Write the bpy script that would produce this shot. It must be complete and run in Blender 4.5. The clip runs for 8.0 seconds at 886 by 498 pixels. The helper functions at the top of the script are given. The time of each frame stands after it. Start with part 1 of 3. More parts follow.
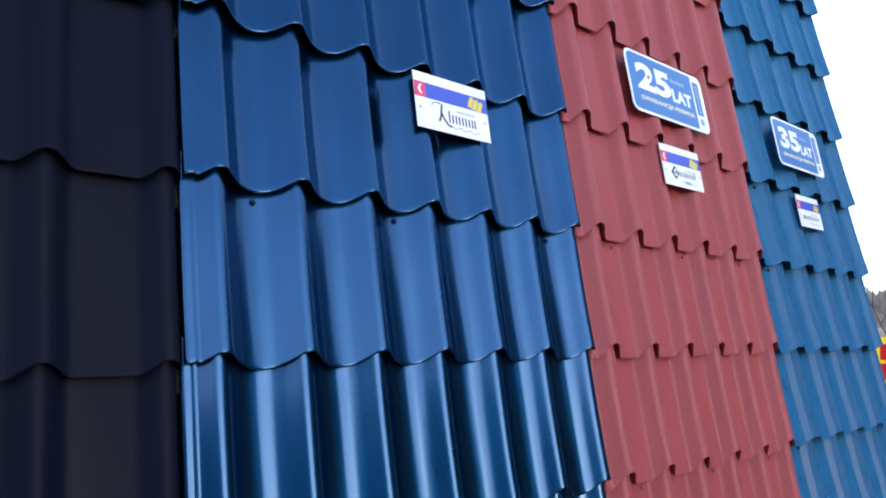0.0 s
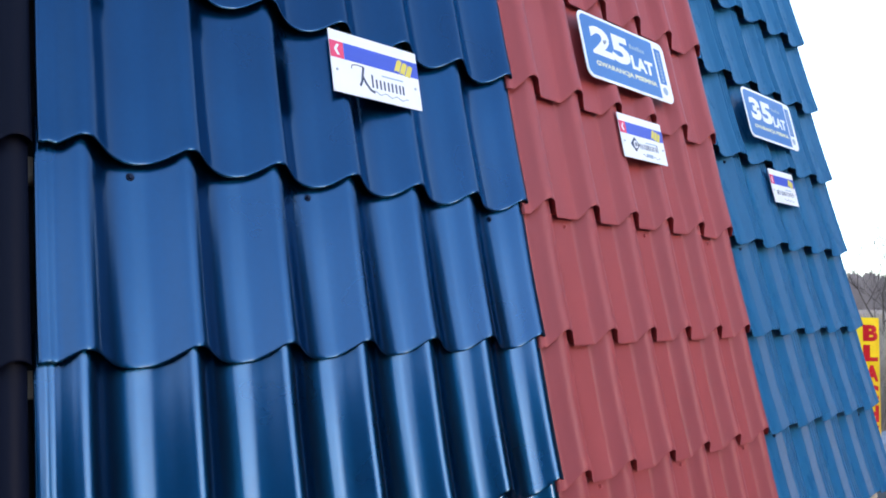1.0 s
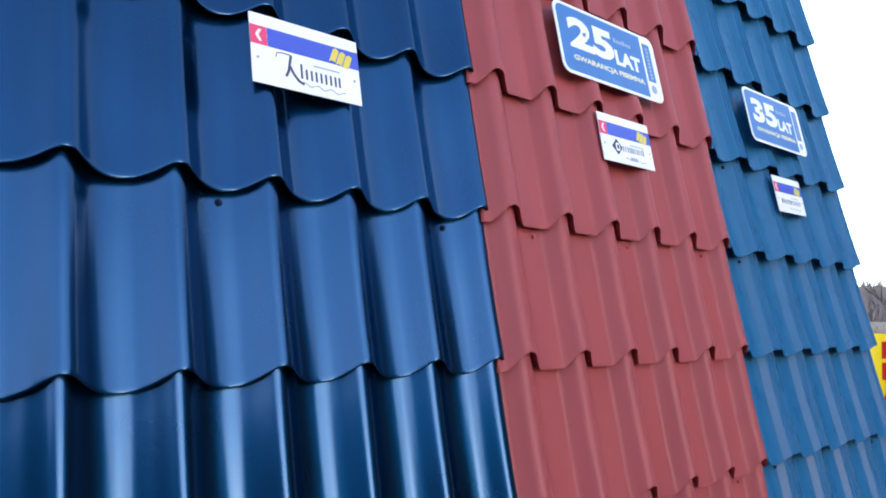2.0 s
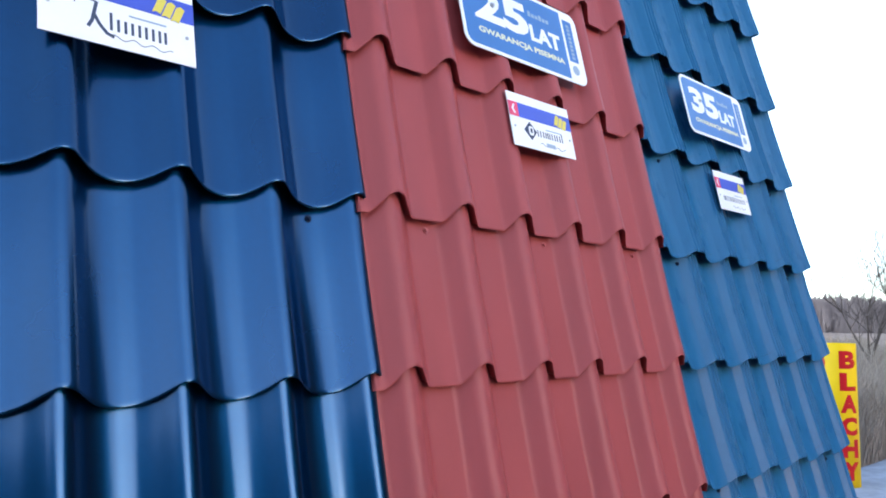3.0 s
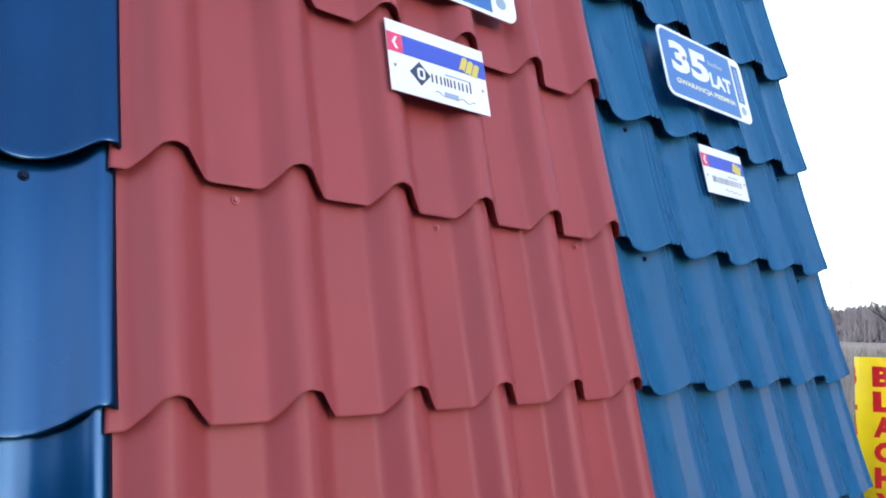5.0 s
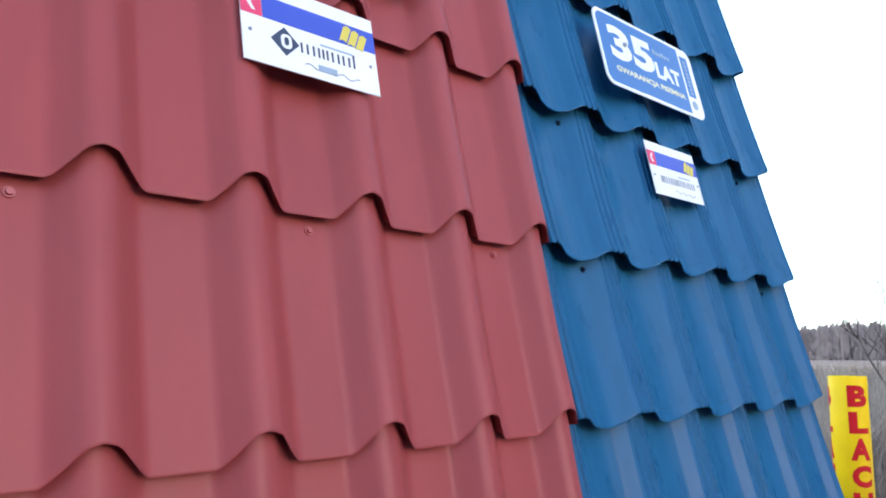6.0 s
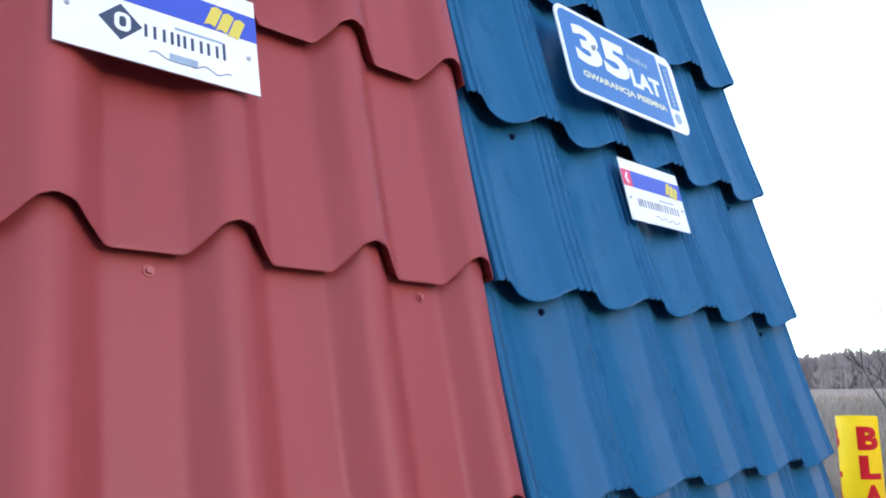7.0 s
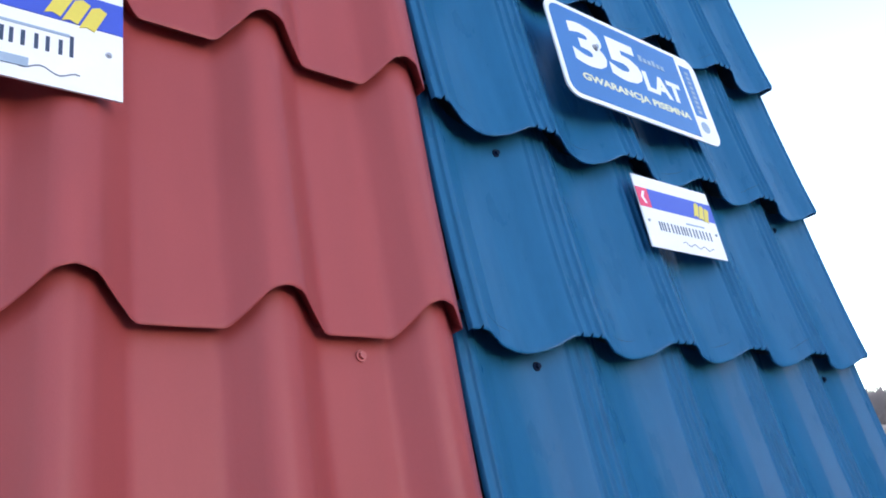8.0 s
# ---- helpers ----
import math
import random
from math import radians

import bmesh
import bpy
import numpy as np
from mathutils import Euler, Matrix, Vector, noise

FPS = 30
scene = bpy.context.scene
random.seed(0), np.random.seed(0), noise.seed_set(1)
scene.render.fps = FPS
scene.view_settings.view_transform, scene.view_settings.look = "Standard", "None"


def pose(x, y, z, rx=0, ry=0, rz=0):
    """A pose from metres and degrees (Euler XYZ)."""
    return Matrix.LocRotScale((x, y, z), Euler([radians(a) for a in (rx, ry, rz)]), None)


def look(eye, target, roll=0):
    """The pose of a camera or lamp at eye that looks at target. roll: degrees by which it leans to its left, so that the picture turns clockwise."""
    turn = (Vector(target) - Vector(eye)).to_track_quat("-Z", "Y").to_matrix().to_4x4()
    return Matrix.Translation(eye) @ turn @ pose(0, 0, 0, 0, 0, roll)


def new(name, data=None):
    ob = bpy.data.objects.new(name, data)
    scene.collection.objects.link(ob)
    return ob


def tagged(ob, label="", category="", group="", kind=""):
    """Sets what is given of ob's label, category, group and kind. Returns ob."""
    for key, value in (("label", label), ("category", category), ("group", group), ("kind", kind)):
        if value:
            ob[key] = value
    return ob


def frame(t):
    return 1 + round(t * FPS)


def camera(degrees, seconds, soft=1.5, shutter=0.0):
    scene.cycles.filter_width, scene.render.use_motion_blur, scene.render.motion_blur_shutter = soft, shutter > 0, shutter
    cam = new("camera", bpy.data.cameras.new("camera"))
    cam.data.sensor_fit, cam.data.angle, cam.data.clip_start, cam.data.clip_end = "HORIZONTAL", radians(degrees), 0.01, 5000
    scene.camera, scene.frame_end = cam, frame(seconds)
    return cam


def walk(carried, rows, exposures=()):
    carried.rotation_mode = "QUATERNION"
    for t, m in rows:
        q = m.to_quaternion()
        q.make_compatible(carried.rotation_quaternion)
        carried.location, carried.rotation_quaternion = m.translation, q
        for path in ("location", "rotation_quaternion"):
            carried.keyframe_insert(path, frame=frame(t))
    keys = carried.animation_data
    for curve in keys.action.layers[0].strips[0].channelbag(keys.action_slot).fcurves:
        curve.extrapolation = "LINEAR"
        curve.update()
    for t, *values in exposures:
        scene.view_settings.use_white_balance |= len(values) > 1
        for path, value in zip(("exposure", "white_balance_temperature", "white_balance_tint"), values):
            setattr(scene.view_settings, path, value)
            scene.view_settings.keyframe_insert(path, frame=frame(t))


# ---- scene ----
cam = camera(60.8, 8.0, 1.8)
# The display wall leans back by ten degrees; the path and the wall share this frame.
LEANING = pose(0, 0, -0.47, -10, 0, 0)
PATH = [
    (0, (3.056, -0.085, 1.56), (4.391, 1.349, 1.963), -4.6),
    (0.5, (3.158, -0.063, 1.572), (4.526, 1.346, 1.949), -5.0),
    (1, (3.289, -0.037, 1.558), (4.647, 1.382, 1.937), -6.0),
    (1.2, (3.334, -0.021, 1.569), (4.675, 1.416, 1.938), -6.0),
    (2.3, (3.65, 0.003, 1.59), (4.967, 1.446, 2.016), -5.4),
    (2.5, (3.725, 0.019, 1.574), (5.066, 1.439, 2.005), -6.3),
    (3, (3.879, 0.074, 1.583), (5.253, 1.459, 2.024), -6.4),
    (3.5, (4.024, 0.114, 1.602), (5.396, 1.504, 2.033), -5.9),
    (4, (4.172, 0.144, 1.598), (5.559, 1.518, 2.033), -6.6),
    (4.2, (4.227, 0.153, 1.603), (5.612, 1.537, 2.013), -6.6),
    (5.3, (4.552, 0.222, 1.628), (5.832, 1.683, 2.103), -4.8),
    (5.5, (4.612, 0.246, 1.632), (5.908, 1.69, 2.117), -5.8),
    (6, (4.756, 0.298, 1.638), (6.098, 1.686, 2.159), -6.8),
    (6.5, (4.912, 0.368, 1.675), (6.242, 1.742, 2.261), -6.8),
    (7, (5.042, 0.408, 1.712), (6.376, 1.772, 2.311), -7.4),
    (7.5, (5.167, 0.463, 1.732), (6.486, 1.818, 2.386), -9.2),
    (8, (5.305, 0.508, 1.769), (6.525, 1.915, 2.498), -8.8),
]
walk(cam, [(t, LEANING @ look(eye, target, roll)) for t, eye, target, roll in PATH])

# ---- light: winter evening, bright low sky, no hard shadows ----
world = bpy.data.worlds.new("world")
scene.world = world
world.use_nodes = True
SUN_AZ, SUN_EL = radians(168), radians(7)
sky = world.node_tree.nodes.new("ShaderNodeTexSky")
sky.sky_type = "NISHITA"
sky.sun_disc = False
sky.sun_elevation = SUN_EL
sky.sun_rotation = SUN_AZ
sky.air_density, sky.dust_density, sky.ozone_density = 0.8, 0.15, 2.2
background = world.node_tree.nodes["Background"]
background.inputs["Strength"].default_value = 0.12
# thin haze over the whole sky, thicker towards the horizon all round
nodes = world.node_tree.nodes
where = nodes.new("ShaderNodeTexCoord")
split = nodes.new("ShaderNodeSeparateXYZ")
haze = nodes.new("ShaderNodeMapRange")
haze.interpolation_type = "SMOOTHERSTEP"
haze.inputs["From Min"].default_value, haze.inputs["From Max"].default_value = -0.05, 0.80
haze.inputs["To Min"].default_value, haze.inputs["To Max"].default_value = 1.85, 0.21
tint = nodes.new("ShaderNodeVectorMath")
tint.operation = "SCALE"
tint.inputs[0].default_value = (0.92, 1.03, 1.19)
both = nodes.new("ShaderNodeVectorMath")
both.operation = "ADD"
world.node_tree.links.new(where.outputs["Generated"], split.inputs["Vector"])
world.node_tree.links.new(split.outputs["Z"], haze.inputs["Value"])
# more haze towards the left of the display, lighting the sheets from there
toward = nodes.new("ShaderNodeVectorMath")
toward.operation = "DOT_PRODUCT"
toward.inputs[1].default_value = (-0.87, -0.49, 0)
side = nodes.new("ShaderNodeMapRange")
side.inputs["From Min"].default_value, side.inputs["From Max"].default_value = -1.0, 1.0
side.inputs["To Min"].default_value, side.inputs["To Max"].default_value = 0.54, 1.46
amount = nodes.new("ShaderNodeMath")
amount.operation = "MULTIPLY"
world.node_tree.links.new(where.outputs["Generated"], toward.inputs[0])
world.node_tree.links.new(toward.outputs["Value"], side.inputs["Value"])
world.node_tree.links.new(haze.outputs["Result"], amount.inputs[0])
world.node_tree.links.new(side.outputs["Result"], amount.inputs[1])
world.node_tree.links.new(amount.outputs["Value"], tint.inputs["Scale"])
world.node_tree.links.new(tint.outputs["Vector"], both.inputs[0])
clear = nodes.new("ShaderNodeVectorMath")
clear.operation = "SCALE"
clear.inputs["Scale"].default_value = 0.46
world.node_tree.links.new(sky.outputs["Color"], clear.inputs[0])
world.node_tree.links.new(clear.outputs["Vector"], both.inputs[1])
# orange afterglow round the low sun
unit = nodes.new("ShaderNodeVectorMath")
unit.operation = "NORMALIZE"
near_sun = nodes.new("ShaderNodeVectorMath")
near_sun.operation = "DOT_PRODUCT"
near_sun.inputs[1].default_value = (math.sin(SUN_AZ), math.cos(SUN_AZ), 0.03)
front = nodes.new("ShaderNodeMath")
front.operation = "MAXIMUM"
front.inputs[1].default_value = 0.0
falloff = nodes.new("ShaderNodeMath")
falloff.operation = "POWER"
falloff.inputs[1].default_value = 22.0
afterglow = nodes.new("ShaderNodeVectorMath")
afterglow.operation = "SCALE"
afterglow.inputs[0].default_value = (4.2, 2.1, 0.75)
whole = nodes.new("ShaderNodeVectorMath")
whole.operation = "ADD"
world.node_tree.links.new(where.outputs["Generated"], unit.inputs[0])
world.node_tree.links.new(unit.outputs["Vector"], near_sun.inputs[0])
world.node_tree.links.new(near_sun.outputs["Value"], front.inputs[0])
world.node_tree.links.new(front.outputs["Value"], falloff.inputs[0])
world.node_tree.links.new(falloff.outputs["Value"], afterglow.inputs["Scale"])
world.node_tree.links.new(both.outputs["Vector"], whole.inputs[0])
world.node_tree.links.new(afterglow.outputs["Vector"], whole.inputs[1])
world.node_tree.links.new(whole.outputs["Vector"], background.inputs["Color"])
sun = new("sun", bpy.data.lights.new("sun", "SUN"))
sun.data.energy, sun.data.angle, sun.data.color = 0.018, radians(8), (1.0, 0.56, 0.28)
sun.matrix_world = look((math.sin(SUN_AZ) * 30, math.cos(SUN_AZ) * 30, 30 * math.tan(SUN_EL)), (0, 0, 0))
scene.view_settings.exposure = 3.60


# ---- materials ----
def material(name, colour, rough=0.5, metal=0.0, coat=0.0, vary=0.12, scale=6.0, stretch=(1, 1, 1), bump=0.0, bump_scale=200.0, rough_vary=0.0, spec=0.5, edge=(1, 1, 1), coat_rough=0.08, coat_ior=1.5):
    """A painted or natural surface: colour and gloss vary with two noises, one coarse, one fine."""
    m = bpy.data.materials.new(name)
    m.use_nodes = True
    nt = m.node_tree
    nodes, link = nt.nodes, nt.links.new
    bsdf = nodes["Principled BSDF"]
    bsdf.inputs["Metallic"].default_value = metal
    bsdf.inputs["Coat Weight"].default_value = coat
    bsdf.inputs["Coat Roughness"].default_value = coat_rough
    bsdf.inputs["Coat IOR"].default_value = coat_ior
    bsdf.inputs["Specular Tint"].default_value = (*edge, 1)
    bsdf.inputs["Specular IOR Level"].default_value = spec
    co = nodes.new("ShaderNodeTexCoord")
    mp = nodes.new("ShaderNodeMapping")
    mp.inputs["Scale"].default_value = stretch
    link(co.outputs["Object"], mp.inputs["Vector"])
    big = nodes.new("ShaderNodeTexNoise")
    big.inputs["Scale"].default_value, big.inputs["Detail"].default_value = scale, 5
    fine = nodes.new("ShaderNodeTexNoise")
    fine.inputs["Scale"].default_value, fine.inputs["Detail"].default_value = bump_scale, 3
    link(mp.outputs["Vector"], big.inputs["Vector"])
    link(mp.outputs["Vector"], fine.inputs["Vector"])
    both = nodes.new("ShaderNodeMath")
    both.operation = "MULTIPLY_ADD"
    link(fine.outputs["Fac"], both.inputs[0])
    both.inputs[1].default_value = 0.35
    link(big.outputs["Fac"], both.inputs[2])
    ramp = nodes.new("ShaderNodeMapRange")
    ramp.inputs["From Min"].default_value, ramp.inputs["From Max"].default_value = 0.4, 0.95
    ramp.inputs["To Min"].default_value, ramp.inputs["To Max"].default_value = 1 - vary, 1 + vary
    link(both.outputs["Value"], ramp.inputs["Value"])
    hue = nodes.new("ShaderNodeHueSaturation")
    hue.inputs["Color"].default_value = (*colour, 1)
    link(ramp.outputs["Result"], hue.inputs["Value"])
    link(hue.outputs["Color"], bsdf.inputs["Base Color"])
    if rough_vary:
        rr = nodes.new("ShaderNodeMapRange")
        rr.inputs["From Min"].default_value, rr.inputs["From Max"].default_value = 0.3, 0.8
        rr.inputs["To Min"].default_value, rr.inputs["To Max"].default_value = max(0.02, rough - rough_vary), rough + rough_vary
        link(big.outputs["Fac"], rr.inputs["Value"])
        link(rr.outputs["Result"], bsdf.inputs["Roughness"])
    else:
        bsdf.inputs["Roughness"].default_value = rough
    if bump:
        bp = nodes.new("ShaderNodeBump")
        bp.inputs["Strength"].default_value, bp.inputs["Distance"].default_value = bump, 0.002
        link(fine.outputs["Fac"], bp.inputs["Height"])
        link(bp.outputs["Normal"], bsdf.inputs["Normal"])
    return m


GLOSS_BLUE = material("gloss_blue_paint", (0.0002, 0.037, 0.104), 0.30, metal=0.97, coat=0.52, vary=0.10, scale=3, rough_vary=0.04, bump=0.03, bump_scale=90, edge=(0.12, 0.75, 1.0), coat_rough=0.14, coat_ior=1.5)
MATT_RED = material("matt_red_paint", (0.335, 0.068, 0.071), 0.45, spec=0.22, vary=0.09, scale=4, stretch=(3, 3, 0.6), bump=0.08, bump_scale=500, rough_vary=0.06)
SATIN_BLUE = material("satin_blue_paint", (0.017, 0.117, 0.250), 0.30, spec=0.12, vary=0.09, scale=7, stretch=(4, 4, 1.2), bump=0.10, bump_scale=45, rough_vary=0.04)
DARK_PAINT = material("dark_graphite_paint", (0.004, 0.0055, 0.014), 0.5, spec=0.06, vary=0.12, scale=4, stretch=(3, 3, 0.5), bump=0.05, bump_scale=400, rough_vary=0.08)
# dark colour standing in for the shade behind gaps between sheets
GAP_BACKING = material("dark_gap_backing", (0.025, 0.026, 0.028), 0.8, vary=0.2)
# grey back coat, darkened to stand in for shade under the lips
SHADED_BACK_COAT = material("shaded_back_coat", (0.022, 0.023, 0.025), 0.7, vary=0.1)
SCREW_BLUE = material("screw_blue", (0.004, 0.014, 0.045), 0.5, vary=0.2, spec=0.1)
SCREW_RED = material("screw_red", (0.42, 0.09, 0.09), 0.4, vary=0.2)
WHITE_CARD = material("white_card", (0.84, 0.86, 0.88), 0.35, vary=0.03, scale=8)
BAND_BLUE = material("band_blue", (0.045, 0.085, 0.52), 0.35, vary=0.05)
SIGN_BLUE = material("sign_blue", (0.035, 0.16, 0.44), 0.35, vary=0.06, scale=8)
PINK_RED = material("pink_red_print", (0.75, 0.05, 0.14), 0.4, vary=0.06)
YELLOW_PRINT = material("yellow_print", (0.72, 0.60, 0.08), 0.4, vary=0.06)
INK = material("dark_ink", (0.03, 0.05, 0.10), 0.5, vary=0.1)
GREY_INK = material("grey_ink", (0.10, 0.14, 0.20), 0.5, vary=0.1)
PALE_INK = material("pale_ink", (0.30, 0.40, 0.52), 0.5, vary=0.1)
PALE_YELLOW = material("pale_yellow_print", (0.76, 0.73, 0.48), 0.4, vary=0.06)
SIGN_YELLOW = material("sign_yellow", (0.86, 0.54, 0.008), 0.5, spec=0.15, vary=0.08, scale=5)
SIGN_RED = material("sign_red", (0.50, 0.010, 0.014), 0.5, spec=0.15, vary=0.08, scale=9)
TIMBER = material("pale_timber", (0.55, 0.47, 0.36), 0.7, vary=0.25, scale=3, stretch=(1, 8, 8), bump=0.3)
STEEL = material("zinc_steel", (0.45, 0.46, 0.48), 0.35, metal=1.0, vary=0.1)
YARD = material("dark_gravel", (0.042, 0.040, 0.039), 0.8, vary=0.22, scale=0.9, bump=0.5, bump_scale=30)
SNOW = material("old_snow", (0.36, 0.39, 0.45), 0.7, vary=0.28, scale=5, bump=0.9, bump_scale=18, spec=0.2)
FIELD = material("dry_field", (0.37, 0.275, 0.22), 0.95, vary=0.35, scale=0.25, bump=0.5, bump_scale=9, spec=0.0)
DRY_GRASS = material("dry_grass_blades", (0.30, 0.24, 0.195), 0.9, vary=0.6, scale=1.2, spec=0.1)
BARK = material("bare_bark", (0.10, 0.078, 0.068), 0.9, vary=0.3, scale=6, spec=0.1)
# bark colour made paler and greyer in place of distance haze
HAZED_WOOD = material("hazed_bare_wood", (0.225, 0.18, 0.172), 0.95, vary=0.3, scale=0.12, spec=0.05)


# ---- helpers for parts ----
def part(name, bm, mat, parent, label="", smooth=False):
    """Links a bmesh, or a ready mesh, as one mesh object under a thing or a part."""
    if isinstance(bm, bpy.types.Mesh):
        me = bm
    else:
        me = bpy.data.meshes.new(name)
        bmesh.ops.recalc_face_normals(bm, faces=bm.faces)
        bm.to_mesh(me)
        bm.free()
    if not me.materials:
        me.materials.append(mat)
    if smooth:
        me.polygons.foreach_set("use_smooth", [True] * len(me.polygons))
    ob = new(name, me)
    ob.parent = parent
    if label:
        tagged(ob, label)
    return ob


def box(x0, x1, y0, y1, z0, z1, bevel=0.0):
    bm = bmesh.new()
    bmesh.ops.create_cube(bm, size=1, matrix=Matrix.LocRotScale(((x0 + x1) / 2, (y0 + y1) / 2, (z0 + z1) / 2), None, (x1 - x0, y1 - y0, z1 - z0)))
    if bevel:
        bmesh.ops.bevel(bm, geom=bm.edges[:], offset=bevel, segments=2, affect="EDGES")
    return bm


def outline_plate(points, y_front, y_back, bevel=0.0):
    """A plate with an outline in x and z, facing the viewer (towards -y)."""
    bm = bmesh.new()
    face = bm.faces.new([bm.verts.new((x, y_back, z)) for x, z in points])
    made = bmesh.ops.extrude_face_region(bm, geom=[face])
    bmesh.ops.translate(bm, verts=[v for v in made["geom"] if isinstance(v, bmesh.types.BMVert)], vec=(0, y_front - y_back, 0))
    return bm


def rounded(x0, x1, z0, z1, r, steps=6):
    out = []
    for cx, cz, a0 in ((x1 - r, z1 - r, 0), (x0 + r, z1 - r, 90), (x0 + r, z0 + r, 180), (x1 - r, z0 + r, 270)):
        for i in range(steps + 1):
            a = radians(a0 + 90 * i / steps)
            out.append((cx + r * math.cos(a), cz + r * math.sin(a)))
    return out


def letters(body, x0, x1, z0, z1, thick=0.0008, weight=0.0, tilt=0.0):
    """Lettering in the built-in font as a mesh, fitted into a box in x and z, facing -y, its back at y = 0."""
    cu = bpy.data.curves.new("lettering", "FONT")
    cu.body, cu.size, cu.offset, cu.shear, cu.resolution_u = body, 1.0, weight, tilt, 3
    ob = new("lettering", cu)
    bpy.context.view_layer.update()
    me = bpy.data.meshes.new_from_object(ob.evaluated_get(bpy.context.evaluated_depsgraph_get()))
    bpy.data.objects.remove(ob)
    bm = bmesh.new()
    bm.from_mesh(me)
    bpy.data.meshes.remove(me)
    xs, ys = [v.co.x for v in bm.verts], [v.co.y for v in bm.verts]
    ax, bx, ay, by = min(xs), max(xs), min(ys), max(ys)
    for v in bm.verts:
        v.co = Vector((x0 + (v.co.x - ax) / (bx - ax) * (x1 - x0), 0, z0 + (v.co.y - ay) / (by - ay) * (z1 - z0)))
    for f in bm.faces:
        f.smooth = False
    made = bmesh.ops.extrude_face_region(bm, geom=bm.faces[:])
    bmesh.ops.translate(bm, verts=[v for v in made["geom"] if isinstance(v, bmesh.types.BMVert)], vec=(0, -thick, 0))
    return bm


# ---- ground: one sheet to the horizon, dark yard laid on it ----
def ground_sheet():
    rings = [0, 2, 4, 7, 11, 16, 24, 36, 55, 85, 130, 200, 330, 600, 1200, 2400]
    bm = bmesh.new()
    rows = []
    for r in rings[1:]:
        row = []
        for i in range(72):
            a = 2 * math.pi * i / 72
            x, y = 6 + r * math.cos(a), 4 + r * math.sin(a)
            z = 0.0 if r < 12 else 0.05 * math.sin(x * 0.13) * math.cos(y * 0.11)
            row.append(bm.verts.new((x, y, z - 0.02)))
        rows.append(row)
    centre = bm.verts.new((6, 4, -0.02))
    for i in range(72):
        j = (i + 1) % 72
        bm.faces.new((centre, rows[0][i], rows[0][j]))
        for a, b in zip(rows, rows[1:]):
            bm.faces.new((a[i], b[i], b[j], a[j]))
    ob = part("ground", bm, FIELD, None, smooth=True)
    return tagged(ob, "flat winter field of dry beige grass", "ground", kind="structure")


ground_sheet()


def yard_sheet():
    bm = bmesh.new()
    rng = random.Random(5)
    nx, edge = 90, []
    for i in range(nx + 1):
        x = -14 + i * 0.5
        edge.append((x, 2.32 + 0.06 * math.sin(x * 1.7) + 0.05 * rng.uniform(-1, 1)))
    back = [bm.verts.new((x, y, 0.0)) for x, y in edge]
    low = [bm.verts.new((x, y + 0.03, -0.03)) for x, y in edge]
    front = [bm.verts.new((x, -14, 0.0)) for x, y in edge]
    for i in range(nx):
        bm.faces.new((front[i], front[i + 1], back[i + 1], back[i]))
        bm.faces.new((back[i], back[i + 1], low[i + 1], low[i]))
    return tagged(part("pavement", bm, YARD, None), "dark trodden gravel yard beside dry grass", "yard", kind="structure")


yard_sheet()


def snow_patch(x0, x1, y0, y1, tall, seed):
    """A low uneven heap of old snow, thinning out to nothing at its rim."""
    bm = bmesh.new()
    nx, ny = 60, 26
    grid = []
    for i in range(nx + 1):
        line = []
        for j in range(ny + 1):
            u, v = i / nx * 2 - 1, j / ny * 2 - 1
            r = (abs(u) ** 5 + abs(v) ** 5) ** 0.2 * (1 + 0.18 * noise.noise(Vector((u * 2.1, v * 2.1, seed))))
            z = max(0.0, 1 - r ** 2.5) ** 0.6 * tall * (0.8 + 0.5 * noise.noise(Vector((u * 6, v * 3, seed + 4)))) - 0.006
            line.append(bm.verts.new((x0 + (x1 - x0) * i / nx, y0 + (y1 - y0) * j / ny, z)))
        grid.append(line)
    for i in range(nx):
        for j in range(ny):
            bm.faces.new((grid[i][j], grid[i + 1][j], grid[i + 1][j + 1], grid[i][j + 1]))
    return tagged(part("snow_patch", bm, SNOW, None, smooth=True), "bluish white patch of old snow on the yard", "snow")


snow_patch(8.5, 17.0, -1.5, 2.42, 0.06, 3)

# ---- the display wall: pressed steel roofing sheets side by side ----
ROW0, ROW = 1.67, 0.35            # height of one course line up the wall, and the course spacing
VALLEY, DEEP, HANG, STEP = 1.215, 0.030, 0.030, 0.024
FIRST, LAST = -2, 6


def wave(knots, period, crest, blur=0.004):
    """Height of the pressed wave over x, from a few knots over one period, with rounded corners."""
    us = np.linspace(0, period, 400, endpoint=False)
    k = sorted(knots)
    ku, kh = [p[0] for p in k] + [period], [p[1] for p in k] + [k[0][1]]
    base = np.interp(us, ku, kh)
    n = max(1, int(blur / period * 400))
    for _ in range(3):
        base = sum(np.roll(base, s) for s in range(-n, n + 1)) / (2 * n + 1)
    return lambda x: np.interp((np.asarray(x) - crest) % period, us, base, period=period)


gloss_plain = wave([(0, 1.08), (0.012, 1.03), (0.022, 0.80), (0.030, 0.62), (0.037, 0.46), (0.050, 0.23), (0.068, 0.08), (0.090, 0.03), (0.115, 0.13), (0.138, 0.42), (0.158, 0.80), (0.170, 1.02)], 0.1805, 4.77, 0.0042)
red_wave = wave([(0, 1.14), (0.020, 1.0), (0.034, 0.62), (0.058, 0.04), (0.062, 0.0), (0.1465, 0.0), (0.150, 0.03), (0.168, 0.50), (0.184, 0.99)], 0.2015, 5.6575, 0.003)
